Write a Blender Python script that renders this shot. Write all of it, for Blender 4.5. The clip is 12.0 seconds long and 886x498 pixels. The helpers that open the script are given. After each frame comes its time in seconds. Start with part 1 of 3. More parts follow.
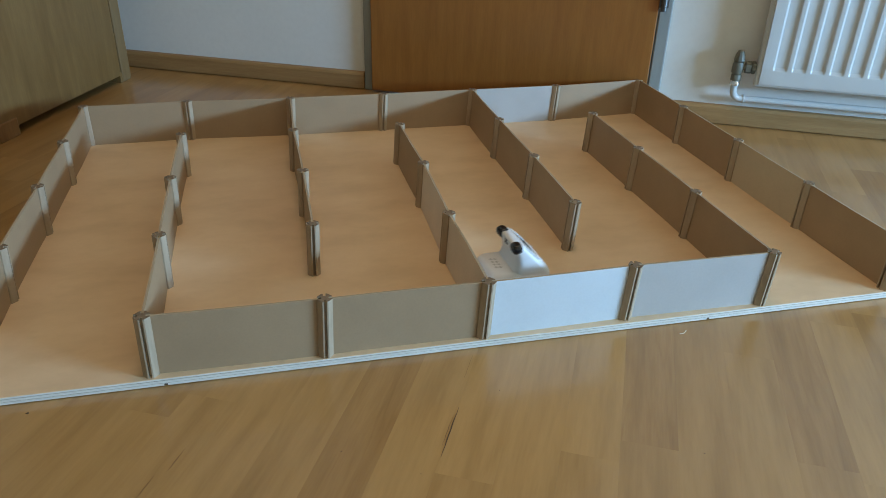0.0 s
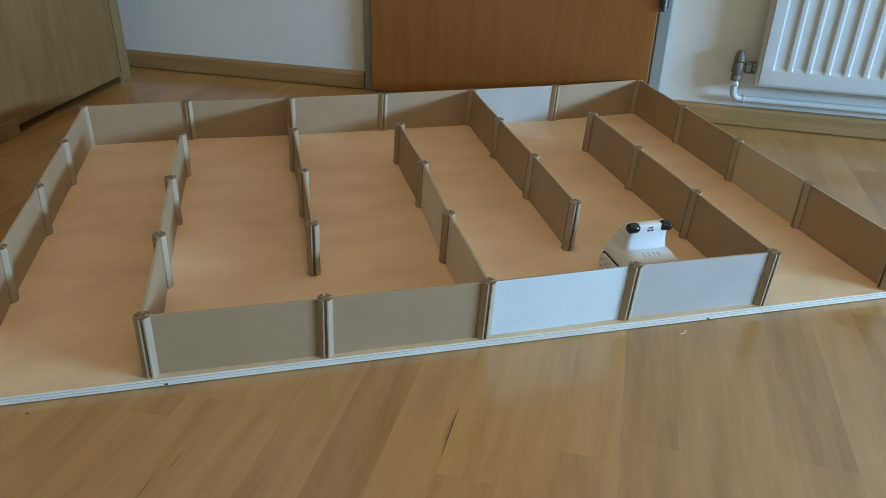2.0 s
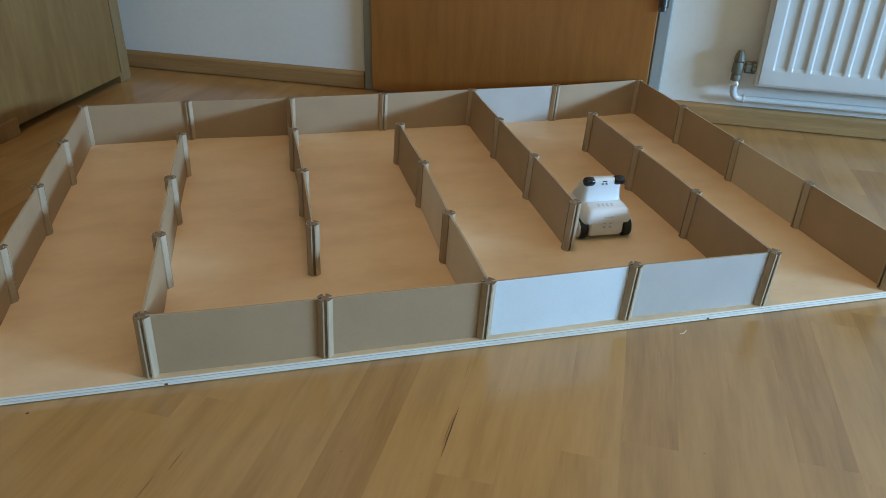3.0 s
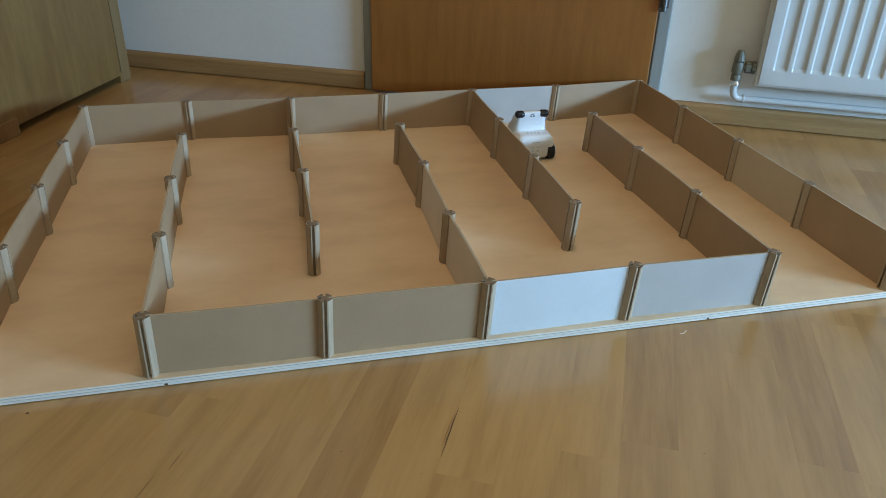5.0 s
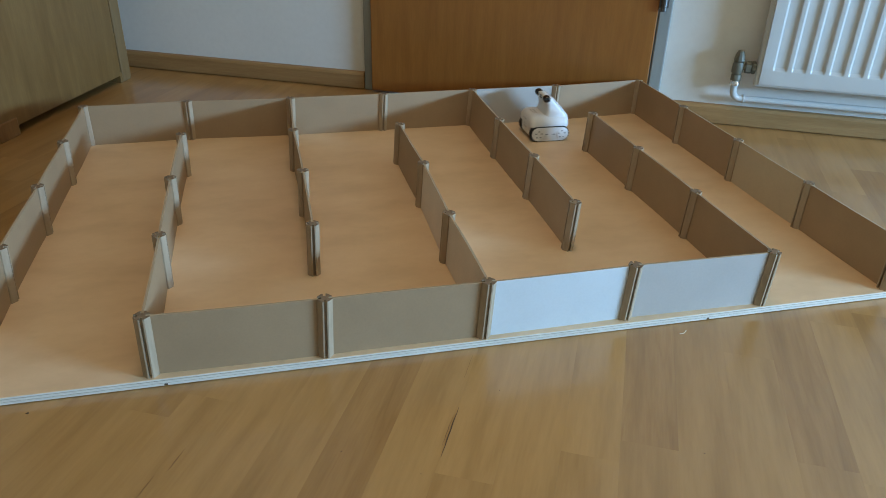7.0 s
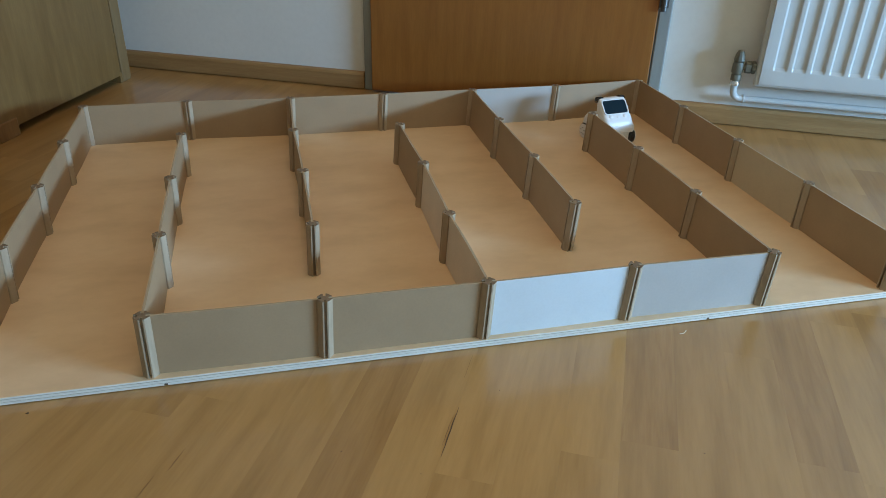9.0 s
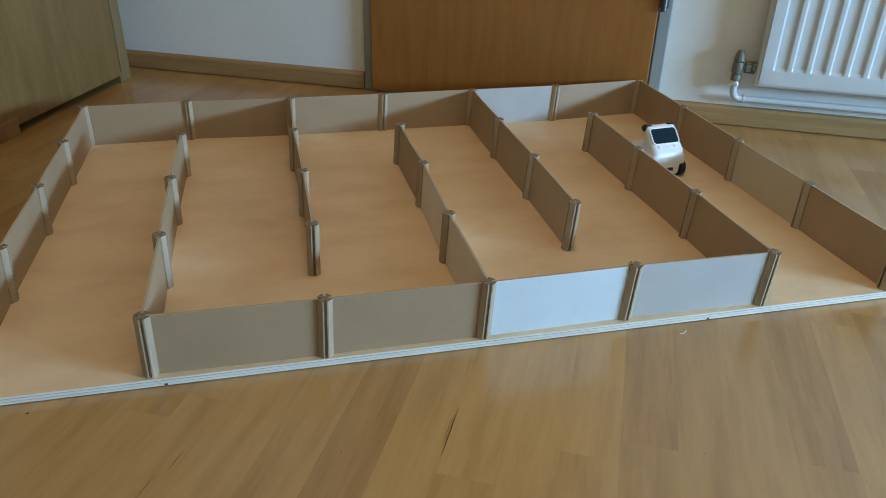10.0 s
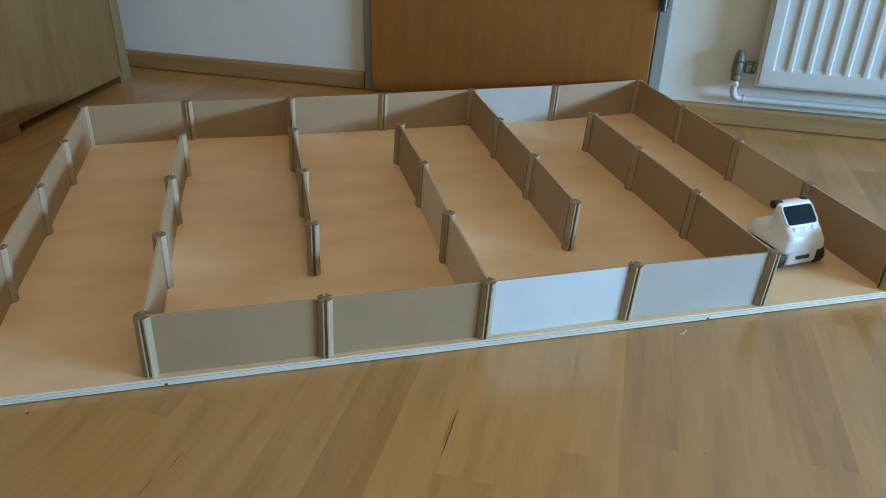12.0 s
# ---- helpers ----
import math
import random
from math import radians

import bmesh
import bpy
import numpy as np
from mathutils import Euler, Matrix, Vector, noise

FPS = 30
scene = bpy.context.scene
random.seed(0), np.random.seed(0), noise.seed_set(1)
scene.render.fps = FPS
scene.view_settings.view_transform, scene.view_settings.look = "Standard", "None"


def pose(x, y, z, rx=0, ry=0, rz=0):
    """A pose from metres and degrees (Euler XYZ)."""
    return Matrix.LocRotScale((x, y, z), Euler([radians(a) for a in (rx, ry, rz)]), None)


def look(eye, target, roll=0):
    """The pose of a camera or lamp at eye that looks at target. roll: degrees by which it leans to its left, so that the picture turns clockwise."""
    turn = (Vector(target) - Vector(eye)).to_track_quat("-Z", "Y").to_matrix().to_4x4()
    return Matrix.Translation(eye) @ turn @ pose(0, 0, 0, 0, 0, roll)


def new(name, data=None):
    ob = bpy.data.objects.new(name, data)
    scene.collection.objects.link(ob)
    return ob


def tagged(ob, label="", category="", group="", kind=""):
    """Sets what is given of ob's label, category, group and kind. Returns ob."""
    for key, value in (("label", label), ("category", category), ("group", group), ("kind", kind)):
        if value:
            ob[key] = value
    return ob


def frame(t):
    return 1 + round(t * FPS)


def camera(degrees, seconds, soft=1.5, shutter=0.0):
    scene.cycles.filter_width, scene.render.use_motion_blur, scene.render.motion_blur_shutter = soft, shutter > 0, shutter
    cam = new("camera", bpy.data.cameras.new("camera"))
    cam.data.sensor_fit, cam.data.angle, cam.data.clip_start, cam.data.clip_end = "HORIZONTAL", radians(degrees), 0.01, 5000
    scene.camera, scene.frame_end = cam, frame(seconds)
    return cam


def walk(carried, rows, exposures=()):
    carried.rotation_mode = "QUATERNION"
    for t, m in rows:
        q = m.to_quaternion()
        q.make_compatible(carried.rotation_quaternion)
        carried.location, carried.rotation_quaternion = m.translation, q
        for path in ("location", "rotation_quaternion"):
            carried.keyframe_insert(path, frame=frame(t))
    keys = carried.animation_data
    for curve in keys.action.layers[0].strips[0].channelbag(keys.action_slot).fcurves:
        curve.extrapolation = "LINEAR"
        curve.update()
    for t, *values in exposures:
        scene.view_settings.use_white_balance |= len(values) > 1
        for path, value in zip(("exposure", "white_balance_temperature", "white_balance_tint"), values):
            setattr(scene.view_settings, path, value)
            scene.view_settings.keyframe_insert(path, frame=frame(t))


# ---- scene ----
L = 0.215                 # maze cell
BOARD = 0.057 * L          # thickness of the maze board
WALL_N = Vector((-0.45844, -0.88873, 0))   # out of the long wall, into the room
WALL_C = -1.3963
W = Matrix.Translation(WALL_N * WALL_C) @ pose(0, 0, 0, 0, 0, -27.2863)  # x along the wall, y into it

# ---- camera ----
cam = camera(61.62, 12.0, soft=0.55, shutter=0.5)
EYE = pose(0.38311, -0.80627, 0.60544, 61.45, -1.341, -13.235)
walk(cam, [(0.0, EYE), (12.0, EYE)], exposures=[(0.0, 0.0), (12.0, 0.0)])

# ---- light: daylight through the window at the end of the room ----
world = bpy.data.worlds.new("sky")
scene.world = world
world.use_nodes = True
wn = world.node_tree.nodes
sky = wn.new("ShaderNodeTexSky")
sky.sky_type, sky.sun_disc = "NISHITA", False
sky.sun_elevation, sky.sun_rotation = radians(35), radians(200)
wn["Background"].inputs["Strength"].default_value = 0.1
world.node_tree.links.new(sky.outputs["Color"], wn["Background"].inputs["Color"])

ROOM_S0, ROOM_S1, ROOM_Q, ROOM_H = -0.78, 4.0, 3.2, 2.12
FILL_OPENING = (0.14, 0.76, 0.58, 1.24)          # added ceiling opening for the fill: s from, s to, q from, q to
WIN = (0.80, 2.00, 0.62, 0.90)       # window: q from, q to, sill, head


def area(name, m, sx, sy, power, colour):
    lamp = bpy.data.lights.new(name, "AREA")
    lamp.shape, lamp.size, lamp.size_y, lamp.energy, lamp.color = "RECTANGLE", sx, sy, power, colour
    ob = new(name, lamp)
    ob.matrix_world = m
    return ob


def wall_point(s, q, z):
    """A point by its way along the long wall, its distance from it and its height."""
    return W @ Vector((s, -q, z))


qm, zm = (WIN[0] + WIN[1]) / 2, (WIN[2] + WIN[3]) / 2
area("window_light", look(wall_point(ROOM_S1 - 0.01, qm, zm), wall_point(0, qm, zm)), WIN[1] - WIN[0], WIN[3] - WIN[2], 182, (0.35, 0.64, 1.0))
# unseen warm fill added overhead to brighten the maze and floor
area("overhead_fill", look(wall_point((FILL_OPENING[0] + FILL_OPENING[1]) / 2, (FILL_OPENING[2] + FILL_OPENING[3]) / 2, ROOM_H + 0.02), wall_point((FILL_OPENING[0] + FILL_OPENING[1]) / 2, (FILL_OPENING[2] + FILL_OPENING[3]) / 2 + 1e-4, 0)), FILL_OPENING[1] - FILL_OPENING[0], FILL_OPENING[3] - FILL_OPENING[2], 8.6, (1.0, 0.675, 0.365))


# ---- materials ----
def material(name, rough=0.5, metal=0.0, coat=0.0, spec=0.5):
    m = bpy.data.materials.new(name)
    m.use_nodes = True
    b = m.node_tree.nodes["Principled BSDF"]
    b.inputs["Roughness"].default_value = rough
    b.inputs["Metallic"].default_value = metal
    b.inputs["Coat Weight"].default_value = coat
    b.inputs["Coat Roughness"].default_value = 0.2
    b.inputs["Specular IOR Level"].default_value = spec
    return m, m.node_tree.nodes, m.node_tree.links, b


def ramp(nodes, stops):
    r = nodes.new("ShaderNodeValToRGB")
    while len(r.color_ramp.elements) < len(stops):
        r.color_ramp.elements.new(0.5)
    for e, (at, c) in zip(r.color_ramp.elements, stops):
        e.position, e.color = at, (*c, 1)
    return r


def mix(nodes, links, kind, fac, a, b):
    n = nodes.new("ShaderNodeMix")
    n.data_type, n.blend_type = "RGBA", kind
    for sock, v in ((n.inputs[0], fac), (n.inputs[6], a), (n.inputs[7], b)):
        if hasattr(v, "links") or hasattr(v, "is_linked"):
            links.new(v, sock)
        elif isinstance(v, (int, float)):
            sock.default_value = v
        else:
            sock.default_value = (*v, 1)
    return n.outputs[2]


def coords(nodes, links, scale, turn=0.0, shift=False):
    c = nodes.new("ShaderNodeTexCoord")
    mp = nodes.new("ShaderNodeMapping")
    mp.inputs["Scale"].default_value = scale
    mp.inputs["Rotation"].default_value = (0, 0, radians(turn))
    links.new(c.outputs["Object"], mp.inputs["Vector"])
    if shift:
        oi = nodes.new("ShaderNodeObjectInfo")
        gm = nodes.new("ShaderNodeNewGeometry")
        add = nodes.new("ShaderNodeMath")
        links.new(oi.outputs["Random"], add.inputs[0])
        links.new(gm.outputs["Random Per Island"], add.inputs[1])
        cm = nodes.new("ShaderNodeCombineXYZ")
        mul = nodes.new("ShaderNodeMath")
        mul.operation = "MULTIPLY"
        mul.inputs[1].default_value = 37.0
        links.new(add.outputs[0], mul.inputs[0])
        for k in "XYZ":
            links.new(mul.outputs[0], cm.inputs[k])
        links.new(cm.outputs[0], mp.inputs["Location"])
    return mp.outputs["Vector"]


def noise_tex(nodes, links, vec, scale, detail=4.0, rough=0.55):
    n = nodes.new("ShaderNodeTexNoise")
    n.inputs["Scale"].default_value, n.inputs["Detail"].default_value, n.inputs["Roughness"].default_value = scale, detail, rough
    links.new(vec, n.inputs["Vector"])
    return n.outputs["Fac"]


def bump(nodes, links, b, height, strength, distance=0.001):
    n = nodes.new("ShaderNodeBump")
    n.inputs["Strength"].default_value, n.inputs["Distance"].default_value = strength, distance
    links.new(height, n.inputs["Height"])
    links.new(n.outputs["Normal"], b.inputs["Normal"])


def wood(name, dark, mid, light, rough, stretch, turn=0.0, coat=0.0, tint=0.0, streak=0.5, relief=0.15, spec=0.5, drift=9, veins=0.0):
    """Wood with long grain along the stretched axis, broad tone drift, and a tint that differs from piece to piece."""
    m, n, l, b = material(name, rough, coat=coat, spec=spec)
    v = coords(n, l, stretch, turn, shift=True)
    fine = noise_tex(n, l, v, 60, 6, 0.65)
    broad = noise_tex(n, l, v, drift, 3)
    col = ramp(n, [(0.25, dark), (0.5, mid), (0.75, light)])
    l.new(broad, col.inputs["Fac"])
    grain = ramp(n, [(0.3, (0.72, 0.66, 0.6)), (0.62, (1, 1, 1))])
    l.new(fine, grain.inputs["Fac"])
    out = mix(n, l, "MULTIPLY", streak, col.outputs["Color"], grain.outputs["Color"])
    if veins:       # thin dark rays along the grain
        vein = noise_tex(n, l, v, drift * 0.9, 3, 0.5)
        vr = ramp(n, [(0.40, (1, 1, 1)), (0.445, (0.80, 0.72, 0.64)), (0.47, (1, 1, 1)), (0.55, (1, 1, 1)), (0.575, (0.74, 0.66, 0.58)), (0.63, (1, 1, 1))])
        l.new(vein, vr.inputs["Fac"])
        out = mix(n, l, "MULTIPLY", veins, out, vr.outputs["Color"])
    if tint:
        oi = n.new("ShaderNodeObjectInfo")
        gm = n.new("ShaderNodeNewGeometry")
        add = n.new("ShaderNodeMath")
        fr = n.new("ShaderNodeMath")
        fr.operation = "FRACT"
        l.new(oi.outputs["Random"], add.inputs[0])
        l.new(gm.outputs["Random Per Island"], add.inputs[1])
        l.new(add.outputs[0], fr.inputs[0])
        tr = ramp(n, [(0.0, (1 - tint, 1 - 1.25 * tint, 1 - 1.5 * tint)), (0.6, (1, 1, 1)), (1.0, (1 + tint * 0.4,) * 3)])
        l.new(fr.outputs[0], tr.inputs["Fac"])
        out = mix(n, l, "MULTIPLY", 1.0, out, tr.outputs["Color"])
    l.new(out, b.inputs["Base Color"])
    rr = n.new("ShaderNodeMapRange")
    rr.inputs["To Min"].default_value, rr.inputs["To Max"].default_value = rough * 0.85, rough * 1.2
    l.new(fine, rr.inputs["Value"])
    l.new(rr.outputs[0], b.inputs["Roughness"])
    bump(n, l, b, fine, relief, 0.0006)
    return m


def plain(name, colour, rough, metal=0.0, coat=0.0, vary=0.06, scale=25, relief=0.05, spec=0.5, stain=None):
    """Paint, plastic or board: one colour with faint mottling at two scales."""
    m, n, l, b = material(name, rough, metal, coat, spec)
    v = coords(n, l, (1, 1, 1), shift=True)
    big, small = noise_tex(n, l, v, scale, 3), noise_tex(n, l, v, scale * 22, 4)
    a = ramp(n, [(0.3, tuple(c * (1 - vary) for c in colour)), (0.7, tuple(min(1, c * (1 + vary)) for c in colour))])
    l.new(big, a.inputs["Fac"])
    g = ramp(n, [(0.3, (1 - vary,) * 3), (0.6, (1, 1, 1))])
    l.new(small, g.inputs["Fac"])
    out = mix(n, l, "MULTIPLY", 1.0, a.outputs["Color"], g.outputs["Color"])
    l.new(out, b.inputs["Base Color"])
    bump(n, l, b, small, relief, 0.0005)
    return m


BEECH_FLOOR = wood("beech_parquet", (0.34, 0.185, 0.060), (0.435, 0.246, 0.085), (0.49, 0.286, 0.105), 0.40, (4, 0.4, 4), coat=1.0, spec=0.3, tint=0.11, streak=0.25, relief=0.02, drift=8, veins=0.08)
BEECH_HEART = wood("beech_heartwood", (0.285, 0.148, 0.047), (0.385, 0.210, 0.070), (0.435, 0.245, 0.087), 0.40, (5, 0.35, 5), coat=1.0, spec=0.3, tint=0.06, streak=0.35, relief=0.02, drift=7, veins=0.28)
CRACK = plain("brown_hairline_crack", (0.20, 0.11, 0.045), 0.8)
JOINT = plain("dark_joint", (0.10, 0.06, 0.03), 0.8)
PLY_TOP = wood("birch_plywood", (0.68, 0.485, 0.295), (0.77, 0.565, 0.36), (0.82, 0.62, 0.415), 0.45, (1.4, 2.6, 2.6), streak=0.1, relief=0.04, spec=0.4, drift=5, veins=0.06)
# pale edge layers whitened further: the window's sheen is put into the colour
PLY_PALE = wood("plywood_edge_pale_sheen", (0.68, 0.64, 0.56), (0.76, 0.73, 0.66), (0.82, 0.79, 0.72), 0.7, (1, 4, 20), streak=0.3)
PLY_DARK = wood("plywood_dark_layer_and_shadow_line", (0.28, 0.23, 0.18), (0.42, 0.36, 0.29), (0.60, 0.54, 0.46), 0.8, (1, 4, 20), streak=0.4)
PANEL = plain("hardboard", (0.365, 0.248, 0.144), 0.52, vary=0.05, scale=14, relief=0.05, spec=0.7)
PANEL_PALE = plain("pale_hardboard", (0.53, 0.44, 0.31), 0.52, vary=0.05, scale=14, relief=0.05, spec=0.7)
PANEL_CREAM = plain("off_white_hardboard", (0.76, 0.65, 0.55), 0.52, vary=0.05, scale=14, relief=0.05, spec=0.6)
PANEL_GREY = plain("grey_faced_hardboard", (0.46, 0.43, 0.40), 0.5, vary=0.04, scale=14, relief=0.05, spec=0.6)
PANEL_WHITE = plain("white_faced_hardboard", (0.64, 0.68, 0.70), 0.4, vary=0.03, scale=14, relief=0.03)
PANEL_EDGE = plain("cut_hardboard_edge", (0.43, 0.34, 0.23), 0.7)
POST = wood("post_fibreboard", (0.33, 0.245, 0.16), (0.41, 0.31, 0.21), (0.47, 0.37, 0.26), 0.55, (6, 6, 1), streak=0.35, relief=0.15)
POST_END = plain("cut_post_end", (0.20, 0.135, 0.08), 0.75, vary=0.15, scale=60, relief=0.3)
# west wall is unseen; its dark tone cuts light bounced to the left
WEST_PAINT = plain("unseen_west_wall_dark", (0.30, 0.22, 0.13), 0.85, vary=0.03, scale=3, relief=0.2, spec=0.2)
WALL_PAINT = plain("white_wall_paint", (0.70, 0.70, 0.67), 0.85, vary=0.03, scale=3, relief=0.25, spec=0.2)
# unseen ceiling and cream walls: tones picked to warm the bounced light
CEILING_WOOD = wood("unseen_ceiling_warm_pine", (0.48, 0.32, 0.16), (0.55, 0.38, 0.20), (0.60, 0.43, 0.24), 0.5, (0.5, 6, 6), streak=0.3)
CREAM_PAINT = plain("cream_wall_paint", (0.58, 0.47, 0.33), 0.85, vary=0.03, scale=3, relief=0.2, spec=0.2)
DOOR_WOOD = wood("beech_door", (0.255, 0.096, 0.018), (0.29, 0.113, 0.022), (0.322, 0.130, 0.027), 0.38, (5, 5, 0.5), coat=0.15, streak=0.35, relief=0.05)
FRAME_PAINT = plain("grey_frame_paint", (0.27, 0.29, 0.28), 0.45, vary=0.03)
BASEBOARD = wood("beech_baseboard", (0.27, 0.15, 0.055), (0.33, 0.19, 0.075), (0.38, 0.23, 0.095), 0.45, (0.6, 8, 8), streak=0.5)
# cabinet wood set darker than beech: the corner's shade is in its colour
CABINET = wood("beech_cabinet_dimmed", (0.165, 0.090, 0.027), (0.20, 0.112, 0.036), (0.23, 0.136, 0.046), 0.45, (6, 6, 0.7), streak=0.4, relief=0.06)
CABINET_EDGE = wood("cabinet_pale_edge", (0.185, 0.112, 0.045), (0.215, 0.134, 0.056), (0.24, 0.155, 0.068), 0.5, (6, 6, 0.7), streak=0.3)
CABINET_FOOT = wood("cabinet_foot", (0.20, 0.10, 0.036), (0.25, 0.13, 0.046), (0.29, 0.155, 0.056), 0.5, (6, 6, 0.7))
ENAMEL = plain("white_radiator_enamel", (0.52, 0.54, 0.54), 0.3, vary=0.015, relief=0.02)
BRASS = plain("dull_valve_metal", (0.15, 0.15, 0.12), 0.5, metal=0.15, vary=0.12)
CHROME = plain("chrome_ring", (0.75, 0.75, 0.75), 0.15, metal=1.0, vary=0.03)
STEEL = plain("hinge_steel", (0.12, 0.12, 0.12), 0.35, metal=0.8)
SHELL = plain("white_plastic", (0.74, 0.74, 0.75), 0.34, vary=0.01, relief=0.01)
SHELL_GREY = plain("light_grey_plastic", (0.50, 0.50, 0.50), 0.4, vary=0.02)
RUBBER = plain("black_rubber", (0.02, 0.02, 0.021), 0.6, vary=0.1)
EAR = plain("black_gloss_plastic", (0.012, 0.012, 0.014), 0.12, vary=0.02)
SCREEN = plain("dark_screen_glass", (0.008, 0.021, 0.032), 0.33, vary=0.02, relief=0.0, spec=0.1)
SLOT = plain("dark_slot", (0.03, 0.03, 0.03), 0.7)
MARK = plain("grey_print", (0.25, 0.26, 0.28), 0.5)
SHAVING = plain("pale_wood_shaving", (0.75, 0.66, 0.5), 0.6)


# ---- mesh helpers ----
def part(name, bm, mat, parent=None, label="", m=None, smooth=False):
    mesh = bpy.data.meshes.new(name)
    bmesh.ops.recalc_face_normals(bm, faces=bm.faces[:])
    bm.to_mesh(mesh)
    bm.free()
    for k in (mat if isinstance(mat, (list, tuple)) else [mat]):
        mesh.materials.append(k)
    if smooth:
        for f in mesh.polygons:
            f.use_smooth = True
        mesh.set_sharp_from_angle(angle=radians(38))
    ob = new(name, mesh)
    ob.parent = parent
    if m is not None:
        ob.matrix_basis = m
    return tagged(ob, label)


def box_bm(x0, x1, y0, y1, z0, z1, bevel=0.0, seg=2, bm=None, m=None):
    bm = bm or bmesh.new()
    vs = [bm.verts.new((x, y, z)) for x in (x0, x1) for y in (y0, y1) for z in (z0, z1)]
    faces = [bm.faces.new([vs[i] for i in q]) for q in ((0, 1, 3, 2), (4, 6, 7, 5), (0, 4, 5, 1), (2, 3, 7, 6), (0, 2, 6, 4), (1, 5, 7, 3))]
    if m is not None:
        bmesh.ops.transform(bm, matrix=m, verts=vs)
    if bevel:
        bmesh.ops.bevel(bm, geom=list({e for f in faces for e in f.edges}), offset=bevel, segments=seg, profile=0.5, affect="EDGES")
    return bm


def prism_bm(profile, h0, h1, axis="z", bevel=0.0, seg=2, bm=None):
    """A closed outline drawn out along an axis."""
    bm = bm or bmesh.new()
    put = {"z": lambda a, b, h: (a, b, h), "x": lambda a, b, h: (h, a, b), "y": lambda a, b, h: (a, h, b)}[axis]
    lo = [bm.verts.new(put(a, b, h0)) for a, b in profile]
    hi = [bm.verts.new(put(a, b, h1)) for a, b in profile]
    k = len(profile)
    caps = [bm.faces.new(lo[::-1]), bm.faces.new(hi)]
    for i in range(k):
        bm.faces.new((lo[i], lo[(i + 1) % k], hi[(i + 1) % k], hi[i]))
    if bevel:
        bmesh.ops.bevel(bm, geom=list({e for f in caps for e in f.edges}), offset=bevel, segments=seg, profile=0.5, affect="EDGES")
    return bm


def round_rect(hx, y0, y1, r, n=5):
    out = []
    for cx, cy, a0 in ((hx - r, y1 - r, 0), (-hx + r, y1 - r, 90), (-hx + r, y0 + r, 180), (hx - r, y0 + r, 270)):
        for i in range(n + 1):
            a = radians(a0 + 90 * i / n)
            out.append((cx + r * math.cos(a), cy + r * math.sin(a)))
    return out


def loft_bm(sections):
    """Skin over rounded rectangles (z, half width, y from, y to, corner radius)."""
    bm = bmesh.new()
    rings = [[bm.verts.new((x, y, z)) for x, y in round_rect(hx, y0, y1, r)] for z, hx, y0, y1, r in sections]
    k = len(rings[0])
    for a, b in zip(rings, rings[1:]):
        for i in range(k):
            bm.faces.new((a[i], a[(i + 1) % k], b[(i + 1) % k], b[i]))
    bm.faces.new(rings[0][::-1]), bm.faces.new(rings[-1])
    return bm


def ring_bm(outer, inner, h0, h1):
    """A frame between two outlines of equally many points, its rims eased."""
    bm = bmesh.new()
    k, e = len(outer), 0.0005
    mid = [((a + c) / 2, (b + d) / 2) for (a, b), (c, d) in zip(outer, inner)]
    loops = [[(x, y, h0) for x, y in outer], [(x, y, h1 - e) for x, y in outer], [(x, y, h1) for x, y in mid], [(x, y, h1 - e) for x, y in inner], [(x, y, h0) for x, y in inner]]
    rings = [[bm.verts.new(p) for p in loop] for loop in loops]
    for a, b in zip(rings, rings[1:] + rings[:1]):
        for i in range(k):
            bm.faces.new((a[i], a[(i + 1) % k], b[(i + 1) % k], b[i]))
    return bm


def stadium(length, height, n=10):
    r, c = height / 2, length / 2 - height / 2
    return [(c + r * math.cos(radians(-90 + 180 * i / n)), r + r * math.sin(radians(-90 + 180 * i / n))) for i in range(n + 1)] + \
           [(-c + r * math.cos(radians(90 + 180 * i / n)), r + r * math.sin(radians(90 + 180 * i / n))) for i in range(n + 1)]


def lathe_bm(profile, n=20, bm=None, m=None):
    """A turned form about z from (radius, height) pairs."""
    bm = bm or bmesh.new()
    rings = [[bm.verts.new((r * math.cos(2 * math.pi * i / n), r * math.sin(2 * math.pi * i / n), z)) for i in range(n)] for r, z in profile]
    for a, b in zip(rings, rings[1:]):
        for i in range(n):
            bm.faces.new((a[i], a[(i + 1) % n], b[(i + 1) % n], b[i]))
    bm.faces.new(rings[0][::-1]), bm.faces.new(rings[-1])
    if m is not None:
        bmesh.ops.transform(bm, matrix=m, verts=[v for r in rings for v in r])
    return bm


def tube_bm(points, radius, n=12):
    """A round pipe along a line of points."""
    bm = bmesh.new()
    rings = []
    for i, p in enumerate(points):
        d = (points[min(i + 1, len(points) - 1)] - points[max(i - 1, 0)]).normalized()
        a = d.cross(Vector((0, 1, 0)))
        a = (a if a.length > 1e-3 else d.cross(Vector((1, 0, 0)))).normalized()
        b = d.cross(a)
        rings.append([bm.verts.new(p + radius * (math.cos(2 * math.pi * k / n) * a + math.sin(2 * math.pi * k / n) * b)) for k in range(n)])
    for a, b in zip(rings, rings[1:]):
        for i in range(n):
            bm.faces.new((a[i], a[(i + 1) % n], b[(i + 1) % n], b[i]))
    bm.faces.new(rings[0][::-1]), bm.faces.new(rings[-1])
    return bm


def thing(name, label, category, m=Matrix(), group="", kind=""):
    ob = new(name)
    ob.empty_display_size = 0.02
    ob.matrix_basis = m
    return tagged(ob, label, category, group, kind)


# ---- room shell ----
T = 0.14
DOOR_S0, DOOR_S1, DOOR_H = 0.018, 0.806, 2.03     # clear of the frame's outside


